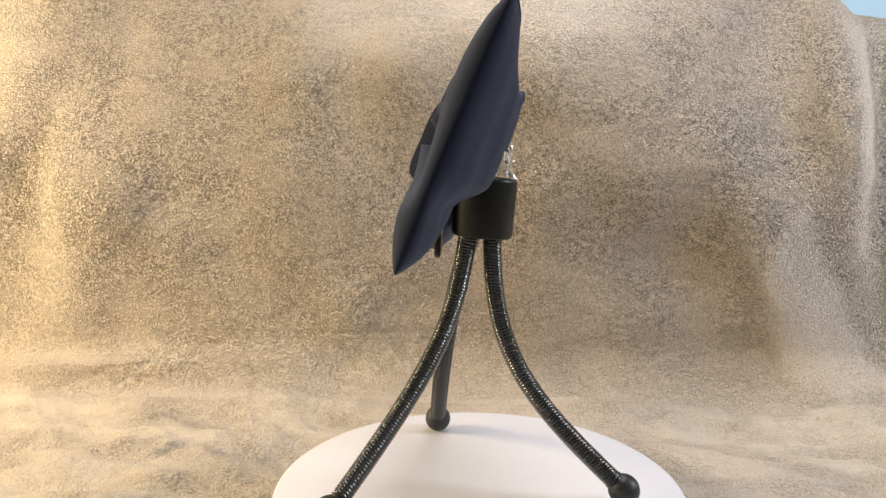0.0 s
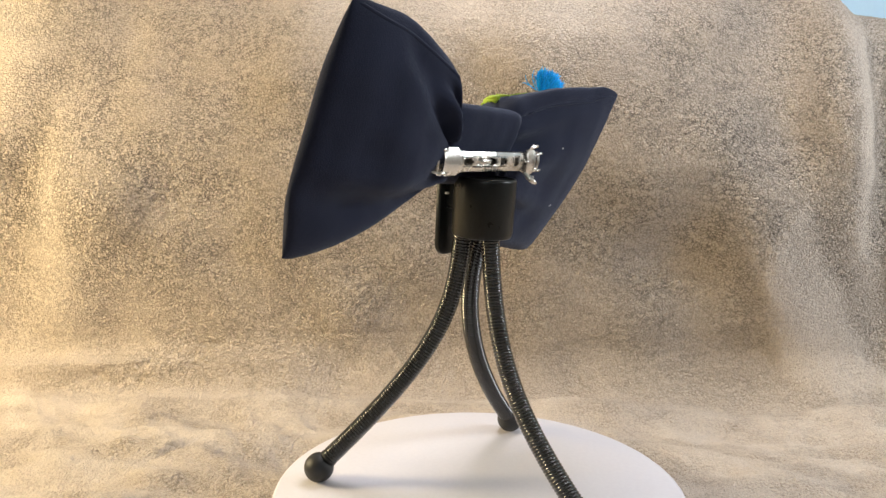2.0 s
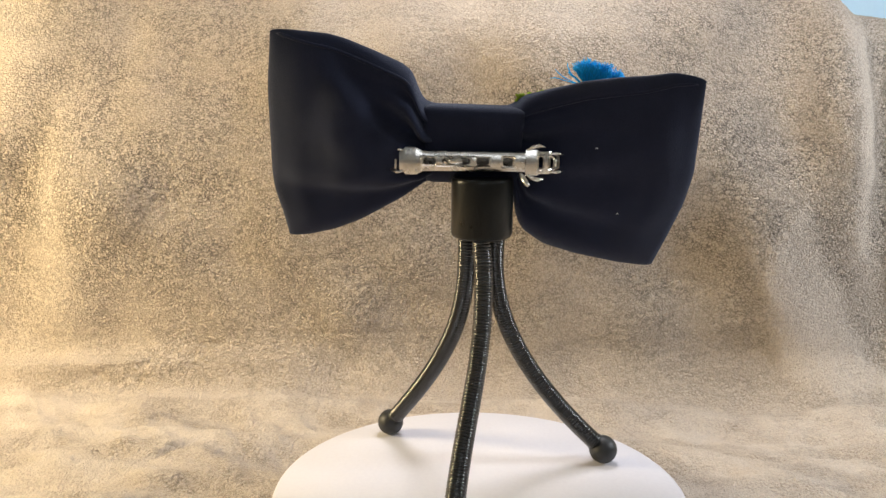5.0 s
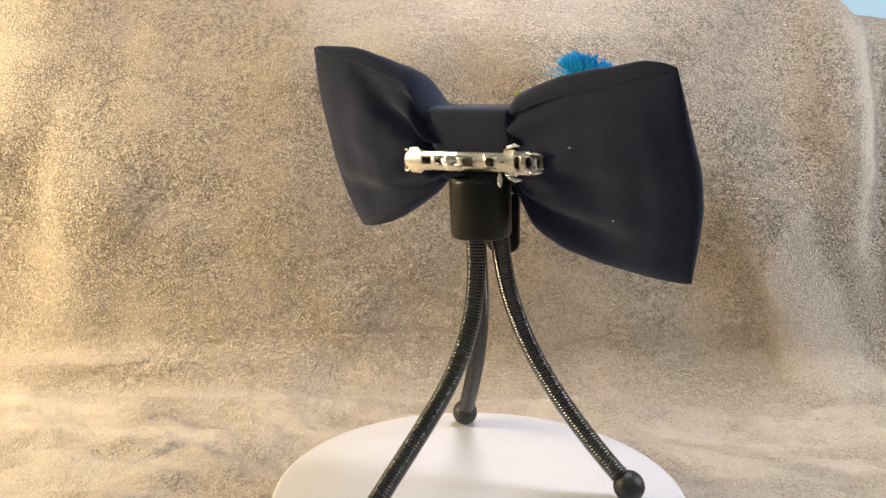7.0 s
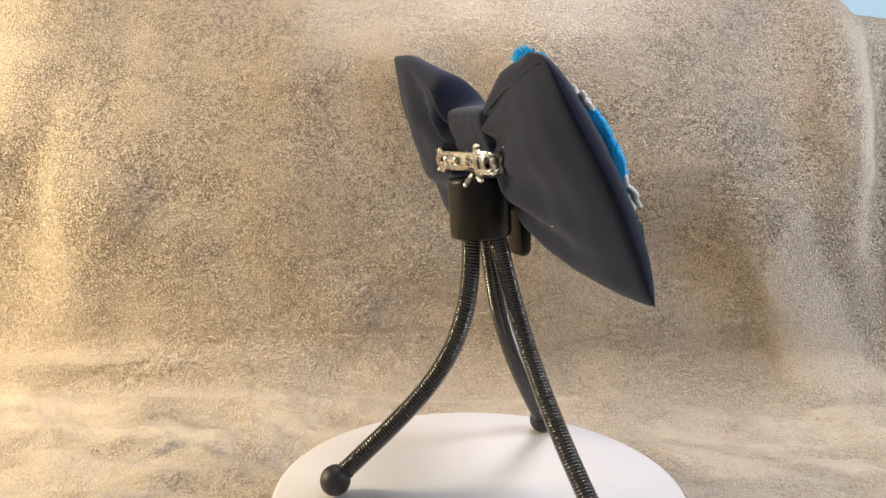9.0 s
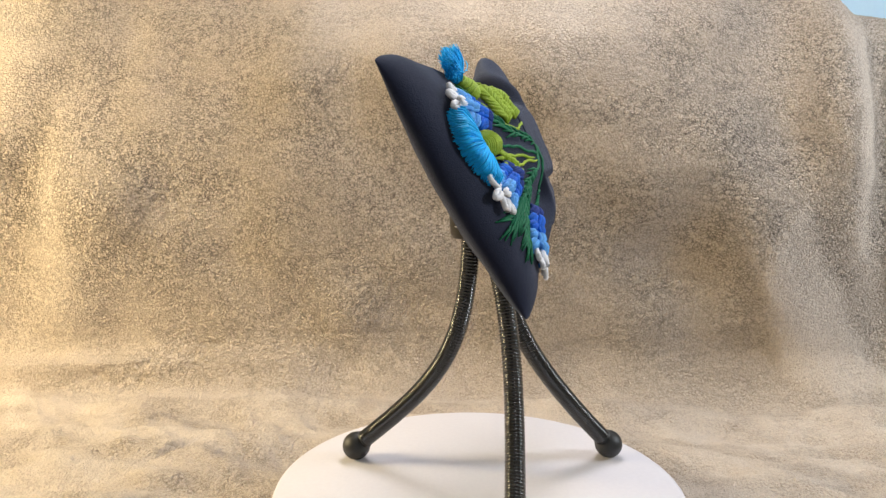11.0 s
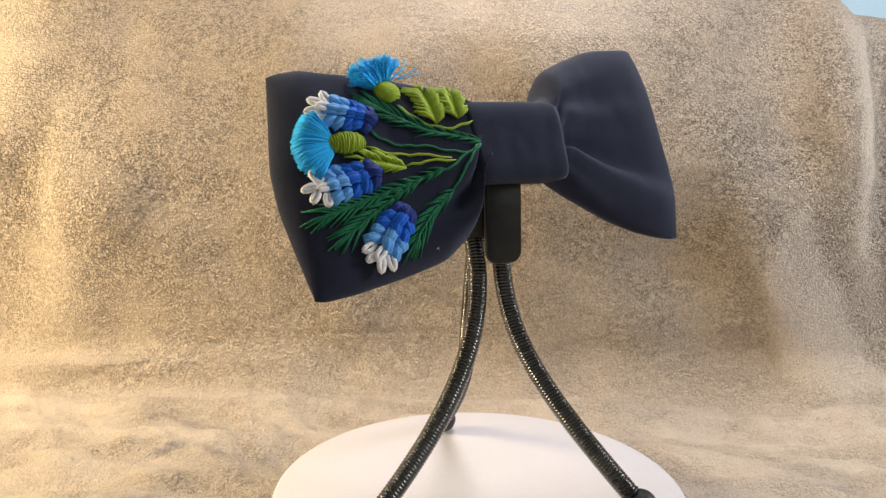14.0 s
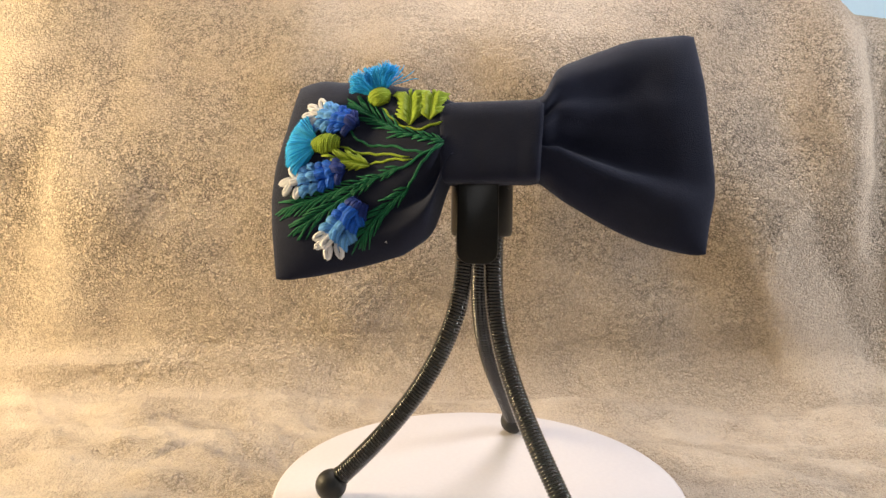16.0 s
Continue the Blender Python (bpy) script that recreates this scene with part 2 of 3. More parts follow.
def blanket():
    fine = np.arange(-0.40, 0.37, 0.0011)
    xs = np.concatenate([np.arange(-0.70, -0.40, 0.012), fine, np.arange(0.37, 0.70, 0.012)])
    ws = np.concatenate([np.arange(-0.72, -0.28, 0.012), np.arange(-0.28, 0.36, 0.0011), np.arange(0.36, 0.55, 0.006)])
    x, w = np.meshgrid(xs, ws)
    # w runs over the floor (below 0), round the bend and up the drape; above the top it lies back over the box
    step = np.clip((x - 0.10) / 0.30, 0, 1)
    top = 0.318 - 0.078 * step * step * (3 - 2 * step)
    r = 0.035
    bend = r * math.pi / 2
    a = np.clip((w + bend / 2) / bend, 0, 1) * math.pi / 2
    y = np.where(w < -bend / 2, WALL_Y - r + (w + bend / 2), WALL_Y - r + r * np.sin(a))
    z = np.where(w < -bend / 2, FLOOR_Z, FLOOR_Z + r * (1 - np.cos(a))) + np.clip(w - bend / 2, 0, None)
    ny, nz = -np.sin(a), np.cos(a)
    r2 = 0.05
    over = np.clip(z - (top - r2), 0, None)
    b = np.clip(over / r2, 0, math.pi / 2)
    rest = np.clip(over - r2 * math.pi / 2, 0, None)
    bent = over > 0
    y = np.where(bent, WALL_Y + r2 * (1 - np.cos(b)) + rest, y)
    z = np.where(bent, top - r2 + r2 * np.sin(b), z)
    ny, nz = np.where(bent, -np.cos(b), ny), np.where(bent, np.sin(b), nz)
    y = y + 2.0 * np.clip(z - 0.075, 0, None) ** 2  # the drape leans back towards its top
    # paler patches: flattened pile, with lamplight on the folds painted in
    nap_light = 0.7 * lit_nap_strip(x, w, [(-0.01, 0.235, 0.31), (0.017, 0.221, 0.288), (0.076, 0.193, 0.258), (0.087, 0.200, 0.252), (0.132, 0.222, 0.228)], 0.014)
    nap_light = np.maximum(nap_light, 0.75 * lit_nap_strip(x, w, [(0.09, 0.268, 0.284), (0.16, 0.260, 0.286), (0.26, 0.258, 0.288)], 0.018))
    # left ridges and top centre: light falling on the drape, painted as tone
    nap_light = np.maximum(nap_light, 0.45 * lit_nap_strip(x, w, [(0.18, -0.50, -0.343), (0.26, -0.50, -0.352), (0.34, -0.50, -0.362)], 0.04))
    nap_light = np.maximum(nap_light, 0.42 * lit_nap_strip(x, w, [(0.0, -0.37, -0.300), (0.05, -0.362, -0.304), (0.10, -0.346, -0.307), (0.22, -0.338, -0.312)], 0.040))
    nap_light = np.maximum(nap_light, 0.5 * lit_nap_strip(x, w, [(0.23, -0.12, 0.11), (0.30, -0.16, 0.14), (0.36, -0.2, 0.2)], 0.05))
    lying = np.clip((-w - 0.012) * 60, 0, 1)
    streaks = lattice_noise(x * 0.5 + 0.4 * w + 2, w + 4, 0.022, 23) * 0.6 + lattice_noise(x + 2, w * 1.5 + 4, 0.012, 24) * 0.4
    nap_light = np.maximum(nap_light, lying * np.clip(streaks * 2.2 - 0.6, 0.0, 0.8))
    # large soft folds
    f = 0.012 * fold(x, w, -0.288, 0.120, 0.036, 0.075, 0.10)
    f += 0.014 * fold(x, w, -0.350, 0.265, 0.045, 0.070)
    f -= 0.007 * fold(x, w, -0.285, 0.240, 0.018, 0.070)
    f -= 0.010 * fold(x, w, -0.350, 0.150, 0.022, 0.05)
    f += 0.020 * fold(x, w, 0.205, 0.085, 0.036, 0.075, -0.35)
    f -= 0.003 * fold(x, w, 0.150, 0.070, 0.030, 0.080, -0.25)
    f += 0.018 * fold(x, w, 0.255, 0.215, 0.028, 0.090)
    f -= 0.020 * fold(x, w, 0.298, 0.170, 0.018, 0.110)
    f += 0.030 * fold(x, w, 0.05, 0.245, 0.18, 0.065)
    f += 0.012 * fold(x, w, -0.09, 0.26, 0.10, 0.05)
    f += 0.017 * fold(x, w, 0.11, 0.170, 0.095, 0.050)
    f += 0.010 * fold(x, w, 0.12, 0.28, 0.10, 0.04)
    f -= 0.006 * fold(x, w, -0.03, 0.15, 0.06, 0.06, 0.4)
    f += 0.013 * fold(x, w - 0.06 * x, -0.32, 0.018, 0.12, 0.010, 0.0)
    f += 0.006 * fold(x, w, 0.05, -0.035, 0.30, 0.012)
    f += 0.012 * (lattice_noise(x + 3, w + 5, 0.11, 3) - 0.5) * np.clip((w + 0.05) * 8, 0.35, 1)
    f += 0.010 * (lattice_noise(x + 1, w + 9, 0.045, 4) - 0.5)
    floor = np.clip((-w - 0.02) * 25, 0, 1)
    f += 0.003 * floor * (lattice_noise(x + w * 0.5 + 2, w + 3, 0.012, 41) - 0.5)
    f += 0.013 * floor * (lattice_noise(x * 0.55 + w * 0.35 + 2, w * 1.6 + 3, 0.035, 8) - 0.5)
    f += 0.0025 * nap_light * (1 - lying) + 0.0012 * nap_light * lying
    # crumpled line where the blanket bends, and a long faint crease above it
    rng = np.random.default_rng(31)
    for _ in range(70):
        cx = rng.uniform(-0.37, -0.20)
        cw = 0.007 + 0.26 * (cx + 0.227) + rng.normal(0, 0.006)
        f -= 0.0012 * fold(x, w - rng.uniform(0.0, 0.35) * (x - cx), cx, cw, rng.uniform(0.003, 0.008), 0.0016)
    f -= 0.0009 * fold(x, w - 0.01 * x, -0.10, 0.0315, 0.08, 0.0016)
    # sharp wrinkles on the flat part
    f -= 0.003 * fold(x, w, -0.178, -0.125, 0.004, 0.014, 0.8)
    f -= 0.005 * fold(x, w + 0.12 * x, 0.235, -0.036, 0.055, 0.005)
    f -= 0.004 * fold(x, w + 0.10 * x, 0.165, -0.083, 0.050, 0.005)
    f += 0.005 * fold(x, w - 0.10 * x, -0.26, -0.10, 0.09, 0.010)
    f += 0.005 * fold(x, w - 0.20 * x, -0.15, -0.13, 0.05, 0.012)
    f += 0.004 * fold(x, w, 0.24, -0.15, 0.06, 0.015, 0.5)
    # pile: tufts parted by fine cracks, brushed flat in patches
    wx = x + 0.004 * (lattice_noise(x + 7, w + 7, 0.006, 11) - 0.5)
    ww = w + 0.004 * (lattice_noise(x + 4, w + 2, 0.006, 12) - 0.5)
    gap = np.minimum(cell_gap((wx + 2) * 0.9, ww + 2, 0.0040, 5), 0.36) / 0.36
    patch = np.clip(lattice_noise(x + 2, w + 1, 0.05, 9) * 1.1, 0.25, 0.9) * (1 - 0.6 * floor)
    open_crack = np.clip(lattice_noise(x + 6, w + 6, 0.007, 13) * 1.8 - 0.3, 0, 1)
    f += -0.0010 * (1 - gap) ** 1.3 * patch * open_crack
    f += 0.0007 * (lattice_noise(x + 5, w * 0.6 + 5, 0.0026, 14) - 0.5)
    f -= 0.004
    # flat beneath the turntable
    under = np.clip((np.hypot(x, y) - 0.075) / 0.03, 0, 1)
    f = f * under
    y, z = y + f * ny, z + f * nz
    verts = np.stack([x, y, z], -1).reshape(-1, 3)
    rows, cols = x.shape
    i = (np.arange(rows - 1)[:, None] * cols + np.arange(cols - 1)).ravel()
    faces = np.stack([i, i + 1, i + cols + 1, i + cols], 1)
    me = bpy.data.meshes.new("blanket")
    me.from_pydata(verts.tolist(), [], faces.tolist())
    me.shade_smooth()
    me.attributes.new("nap_and_lit_folds", "FLOAT", "POINT").data.foreach_set("value", nap_light.astype(np.float32).ravel())
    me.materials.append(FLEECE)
    ob = new("blanket", me)
    return tagged(ob, "tan plush fleece blanket draped as a seamless backdrop with soft folds", "blanket")


blanket()


# ---- turntable ----
def turntable():
    """A fixed housing with a plate that turns on it."""
    table_ob = empty("turntable", "white round turntable with a slowly turning plate, on the blanket", "turntable")
    part("housing", lathe([(0.066, -0.0335), (0.070, -0.0315), (0.070, -0.0135), (0.066, -0.0105), (0.02, -0.0105)], 64), WHITE, table_ob)
    return part("plate", lathe([(0.080, -0.0100), (0.0885, -0.0090), (0.0898, -0.0070), (0.0900, -0.0020), (0.0894, -0.0006), (0.0880, 0.0), (0.04, 0.0), (0.002, 0.0)], 128),
                WHITE, table_ob, "glossy white turning plate")


PLATE = turntable()


# ---- tripod ----
def bezier(p0, p1, p2, p3, n):
    out = []
    for i in range(n + 1):
        t = i / n
        out.append(Vector(p0) * (1 - t) ** 3 + Vector(p1) * 3 * t * (1 - t) ** 2 + Vector(p2) * 3 * t * t * (1 - t) + Vector(p3) * t ** 3)
    return out


def gooseneck(path, radius, pitch, sides=18, steps=8):
    """A flexible tube of coiled wire along a path: round turns side by side."""
    lens = [0.0]
    for a, b in zip(path, path[1:]):
        lens.append(lens[-1] + (b - a).length)
    total = lens[-1]
    n = int(total / pitch * steps)
    verts, k, side = [], 0, None
    for i in range(n + 1):
        s = total * i / n
        while k < len(path) - 2 and lens[k + 1] < s:
            k += 1
        p = path[k].lerp(path[k + 1], (s - lens[k]) / (lens[k + 1] - lens[k]))
        d = (path[k + 1] - path[k]).normalized()
        side = (d.cross(Vector((0.2, 0.3, 0.0))) if side is None else side - d * side.dot(d)).normalized()
        other = d.cross(side)
        for j in range(sides):
            a = 2 * math.pi * j / sides
            r = radius - 0.00045 + 0.00045 * abs(math.sin(math.pi * s / pitch + a / 2))
            verts.append(p + (side * math.cos(a) + other * math.sin(a)) * r)
    faces = grid_faces(n + 1, sides, True) + [tuple(range(sides))[::-1], tuple(n * sides + j for j in range(sides))]
    return verts, faces


HEAD_LEAN = Matrix.Translation((0.0, 0, 0.111)) @ Matrix.Rotation(radians(4.5), 4, "Y")


def tripod():
    t = empty("mini_tripod", "black mini tripod with three flexible coiled legs, standing on the turntable", "tripod")
    v, f = lathe([(0.0085, 0.0001), (0.0119, 0.0001), (0.0123, 0.0003), (0.0126, 0.0008), (0.0128, 0.0016), (0.0130, 0.0020), (0.0130, 0.0232),
                  (0.0130, 0.0240), (0.0128, 0.0246), (0.0124, 0.0250), (0.0119, 0.0250), (0.0116, 0.0246), (0.005, 0.0246)], 64)
    head = part("head", ([HEAD_LEAN @ Vector(p) for p in v], f), BLACK, t, "satin black cylindrical tripod head")
    bends = (((-0.0034, 0.0069), (-0.0138, 0.0041, 0.0828), (-0.0175, 0.0136, 0.0502), (-0.0217, 0.0610)),
             ((-0.0055, -0.0058), (-0.0102, -0.0047, 0.0761), (-0.0169, -0.0081, 0.0581), (-0.0577, -0.0414)),
             ((0.0047, -0.0007), (0.0044, 0.0050, 0.0595), (0.0201, -0.0086, 0.0431), (0.0610, -0.0146)))
    for top, knee, shin, foot in bends:
        end = Vector((*foot, 0.0066))
        path = bezier((*top, 0.1128), knee, shin, end, 60)
        leg = part("leg", gooseneck(path[:-2], 0.0041, 0.00135), COIL, t, "black flexible leg of coiled wire")
        bm = bmesh.new()
        bmesh.ops.create_uvsphere(bm, u_segments=28, v_segments=18, radius=0.0066)
        slope = (path[-1] - path[-6]).normalized()
        bmesh.ops.transform(bm, verts=bm.verts, matrix=Matrix.Translation(end) @ (-slope).to_track_quat("Z", "Y").to_matrix().to_4x4())
        part("ball_foot", bm, RUBBER, leg, "round black rubber ball foot")
        sock = end - slope * 0.0062
        part("collar", strand([sock + slope * 0.0012, sock, sock - slope * 0.0014], 0.0043, 20), RUBBER, leg)
    # spring clip before the head: a rounded lever on a small hinge
    bm = slab(rounded(0.0165, 0.037, 0.0052), 0.0, 0.0026, 0.0007)
    place = Matrix.Translation((-0.0188, 0.0006, 0.1205)) @ Matrix.Rotation(radians(3), 4, "Y") @ Matrix(((0, 0, 1, 0), (1, 0, 0, 0), (0, 1, 0, 0), (0, 0, 0, 1)))
    bmesh.ops.transform(bm, verts=bm.verts, matrix=place)
    lever = part("clip_lever", bm, BLACK, t, "rounded black clip lever before the head")
    bm = slab(rounded(0.010, 0.012, 0.002), 0.0022, 0.0075, 0.0006)
    bmesh.ops.transform(bm, verts=bm.verts, matrix=place @ Matrix.Translation((0, 0.008, 0)))
    part("hinge_block", bm, BLACK, lever)
    part("hinge_pin", strand([(-0.0140, -0.0068, 0.1290), (-0.0140, 0.0, 0.1290), (-0.0140, 0.0078, 0.1290)], 0.0011, 10), STEEL, lever, "small steel hinge pin")
    return t


TRIPOD = tripod()


# ---- the bow ----
MM = 0.001


def bow(u, v, n):
    """A point of the bow, in mm: u across it as seen from its front, v up its leaning face, n out of its front."""
    u, v, n = u * MM, v * MM, (n + 0.083 * u) * MM
    t = radians(25 - 47 * u)
    return Vector((-0.004 - n * math.cos(t) + v * math.sin(t), -u, 0.148 + v * math.cos(t) + n * math.sin(t)))


def smooth_line(pts):
    """A table of 401 values along a rounded line through (s, value) pairs, s from 0 to 1."""
    xs, ys = [p[0] for p in pts], [p[1] for p in pts]
    t = np.linspace(-0.1, 1.1, 481)
    v = np.interp(t, xs, ys)
    v = np.where(t > 1, 2 * ys[-1] - np.interp(2 - t, xs, ys), v)
    kernel = np.hanning(45)
    return np.convolve(v, kernel / kernel.sum(), "same")[40:441]


def read(table, s):
    k = min(max(s, 0.0), 1.0) * 400
    i = min(int(k), 399)
    return float(table[i] + (table[i + 1] - table[i]) * (k - i))


WINGS = {
    # inner edge, upper line, lower line, outer edge (by height), creases (height, slope, depth, width)
    "plain": dict(inner=19.0, top=[(19, 16), (24, 18), (26.5, 22), (27.5, 28), (29.5, 31.8), (34, 35), (45.7, 40.3), (55, 43.9), (62, 45.6), (85.0, 46.9)],
                  bottom=[(19, -15), (24, -16.4), (33, -24.2), (43.7, -30.8), (54.3, -36.8), (64.8, -41.4), (75.2, -44.2), (85.6, -45.9)],
                  outer=[(-1, 85.6), (-0.75, 87.5), (-0.48, 90.2), (-0.3, 90.3), (0.1, 89.3), (0.5, 88.4), (1, 85.0)],
                  front=[(-0.30, -0.12, 11.0, 0.24, 0.6, 0.28), (0.30, 0.15, 4.0, 0.13), (-0.02, 0.05, 3.0, 0.07), (-0.70, -0.2, 2.0, 0.08)],
                  back=[(-0.12, 1.7, 10.0, 0.20, 0.9, 0.55), (0.52, 0.9, 5.0, 0.10, 1.5), (-0.86, 0.42, 10.0, 0.09, 0.55, 2.0), (-0.42, -0.12, 4.0, 0.10, 1.2), (0.62, 0.2, 4.0, 0.07)],
                  before=(12, 13, 12, 10, 8.5, 7.5), behind=(6, 14, 15, 12.5, 9.5, 7.5)),
    "flowered": dict(inner=-10.0, top=[(-10, 15), (-14, 18), (-17.4, 22.3), (-27.8, 26.7), (-40.3, 31.1), (-52.9, 33.4), (-63, 34.6), (-72.4, 36.5), (-84.4, 35.2)],
                     bottom=[(-10, -13), (-12.8, -15.4), (-14.5, -22), (-16.5, -33.7), (-19.6, -39.4), (-29.5, -46.7), (-45, -51.1), (-65.1, -55.6), (-81.3, -57.9)],
                     outer=[(-1, -81.3), (-0.62, -85.2), (-0.24, -88.5), (0.1, -89.2), (0.5, -87.0), (1, -84.4)],
                     front=[(-0.50, -0.25, 7.0, 0.12), (-0.72, -0.1, 3.0, 0.07), (-0.84, 0.0, -10.0, 0.18, 2.0), (0.62, 0.2, 1.2, 0.10)],
                     back=[(-0.02, 0.05, 3.0, 0.13), (0.36, 0.36, 5.0, 0.15, 1.0), (0.76, 0.14, 7.5, 0.05, 0.6), (-0.40, -0.25, 7.0, 0.12, 1.0)],
                     before=(13, 15, 14, 11.5, 10, 9), behind=(7.5, 10.5, 11, 10, 8, 6)),
}


for w in WINGS.values():
    first = w["inner"]
    w["upper"] = smooth_line([((u - first) / (w["top"][-1][0] - first), v) for u, v in w["top"]])
    w["lower"] = smooth_line([((u - first) / (w["bottom"][-1][0] - first), v) for u, v in w["bottom"]])
    for side in ("before", "behind"):
        w[side + " line"] = smooth_line(list(zip((0, 0.1, 0.3, 0.6, 0.8, 0.92, 1), w[side] + w[side][-1:])))
    w["reach"] = smooth_line([((q + 1) / 2, u) for q, u in w["outer"]])


def wing_at(wing, s, q, face):
    """The point (u, v, n) of a wing: s from the band to the outer edge, q from lower to upper edge, face +1 before, -1 behind."""
    w = WINGS[wing]
    u0 = w["inner"]
    top, bot = read(w["upper"], s), read(w["lower"], s)
    u = u0 + s * (read(w["reach"], (q + 1) / 2) - u0)
    v = bot + (top - bot) * (q * (1 - 0.028 * max(0.0, (s - 0.88) / 0.12) ** 3) + 1) / 2
    key = "before" if face > 0 else "behind"
    thick = read(w[key + " line"], s)
    thick *= math.sqrt(max(0.0, 1 - (max(0.0, s - 0.78) / 0.22) ** 2))
    near = max(0.0, 1 - s / 0.35) ** 2
    n = thick * max(0.0, 1 - abs(q) ** ((2.8 + 4 * near + 2.2 * s * s) * (0.6 if face < 0 < q else 1.0))) ** (0.6 - 0.15 * near)
    for at, slope, depth, width, *hold in w["front" if face > 0 else "back"]:
        fade = max(0.0, 1 - s) ** (hold[0] if hold else 1.25)
        off = q - at - slope * s
        wide = width * (1 + 1.2 * s) * (hold[1] if len(hold) > 1 and off < 0 else 1.0)
        n -= depth * fade * math.exp(-(off / wide) ** 2) * (1 - abs(q) ** 3)
        n += 0.25 * depth * fade * math.exp(-((q - at - slope * s - 0.26) / (width * 1.4)) ** 2) * (1 - abs(q) ** 3)
    wave = noise.noise(Vector((u * 0.045, v * 0.05, face * 7.3 + len(wing))))
    wave += 0.3 * noise.noise(Vector((u * 0.07, v * 0.11, face * 3.1 + len(wing))))
    n += 2.4 * wave * (1 - abs(q) ** 2) * min(1, 2.5 * (1 - s))
    # the outer ends curl back, most of all the flowered wing's upper corner
    curl = s * s * (3.0 * min(1.0, max(0.0, (q + 0.6) / 1.6)) if wing == "flowered" else 1.4 * (1 + q))
    v += 0.42 * curl
    return u, v, face * (max(n, 0.25 * min(1.0, 20 * (1 - s))) if s < 0.9999999 else 0.0) + 3.0 * max(0, 1 - 2.2 * s) - curl


def wing_mesh(wing):
    rows, half = 100, 44
    verts = []
    for i in range(rows):
        s = 1 - (1 - (i / (rows - 1)) ** 1.15) ** 2
        for face in (1, -1):
            for j in range(half):
                q = -math.cos(math.pi * (j + 0.5) / half) * face
                verts.append(bow(*wing_at(wing, s, q, face)))
    cols = 2 * half
    faces = grid_faces(rows, cols, True)
    bm = bmesh.new()
    made = [bm.verts.new(v) for v in verts]
    for f in faces + [tuple(range(cols))[::-1]]:
        bm.faces.new([made[k] for k in f])
    bmesh.ops.remove_doubles(bm, verts=made[-cols:], dist=0.00002)
    bmesh.ops.recalc_face_normals(bm, faces=bm.faces)
    return bm


def on_wing(u, v):
    """Height of the flowered wing's front over its middle plane at (u, v)."""
    s, q = 0.5, 0.0
    for _ in range(6):
        w = WINGS["flowered"]
        reach = read(w["reach"], (q + 1) / 2)
        s = min(1, max(0, (u - w["inner"]) / (reach - w["inner"])))
        lo, hi = wing_at("flowered", s, -1, 1)[1], wing_at("flowered", s, 1, 1)[1]
        q = min(0.97, max(-0.97, 2 * (v - lo) / (hi - lo) - 1))
    return wing_at("flowered", s, q, 1)[2]


def lay(u, v, h, base=None):
    """A point h mm above the flowered wing, for stitches drawn on the flat pattern of the embroidery."""
    u, v = u * 1.016 + 0.5, v + 2.7
    return bow(u, v, (on_wing(u, v) if base is None else base) + h)


def stitch(pts, r, into=None, sides=6):
    """A thread over the flowered wing: points (u, v, height above the cloth) in mm."""
    return strand([lay(u, v, h) for u, v, h in pts], r * MM, sides, True, into)


def band_mesh():
    verts, rows, cols = [], 24, 56
    for i in range(rows):
        e = abs(2 * i / (rows - 1) - 1)
        for j in range(cols):
            a = 2 * math.pi * j / cols
            c, s = math.cos(a), math.sin(a)
            k = (abs(c) ** 5 + abs(s) ** 5) ** (-1 / 5)
            tuck = 1 - 0.035 * max(0, e - 0.86) / 0.14
            n = 5.6 + 12.3 * k * c * tuck + 0.35 * noise.noise(Vector((i * 0.3, c * 2, s * 2)))
            v = 0.8 + 17.6 * k * s * tuck - 0.30 * n
            u = -15.6 + 39.6 * i / (rows - 1) + (0.9 * s * (1 - 2 * i / (rows - 1)) * -1.0)
            verts.append(bow(u, v, n))
    return verts, grid_faces(rows, cols, True) + [tuple(range(cols))[::-1], tuple((rows - 1) * cols + j for j in range(cols))]


def along(a, b, t):
    return a[0] + (b[0] - a[0]) * t, a[1] + (b[1] - a[1]) * t


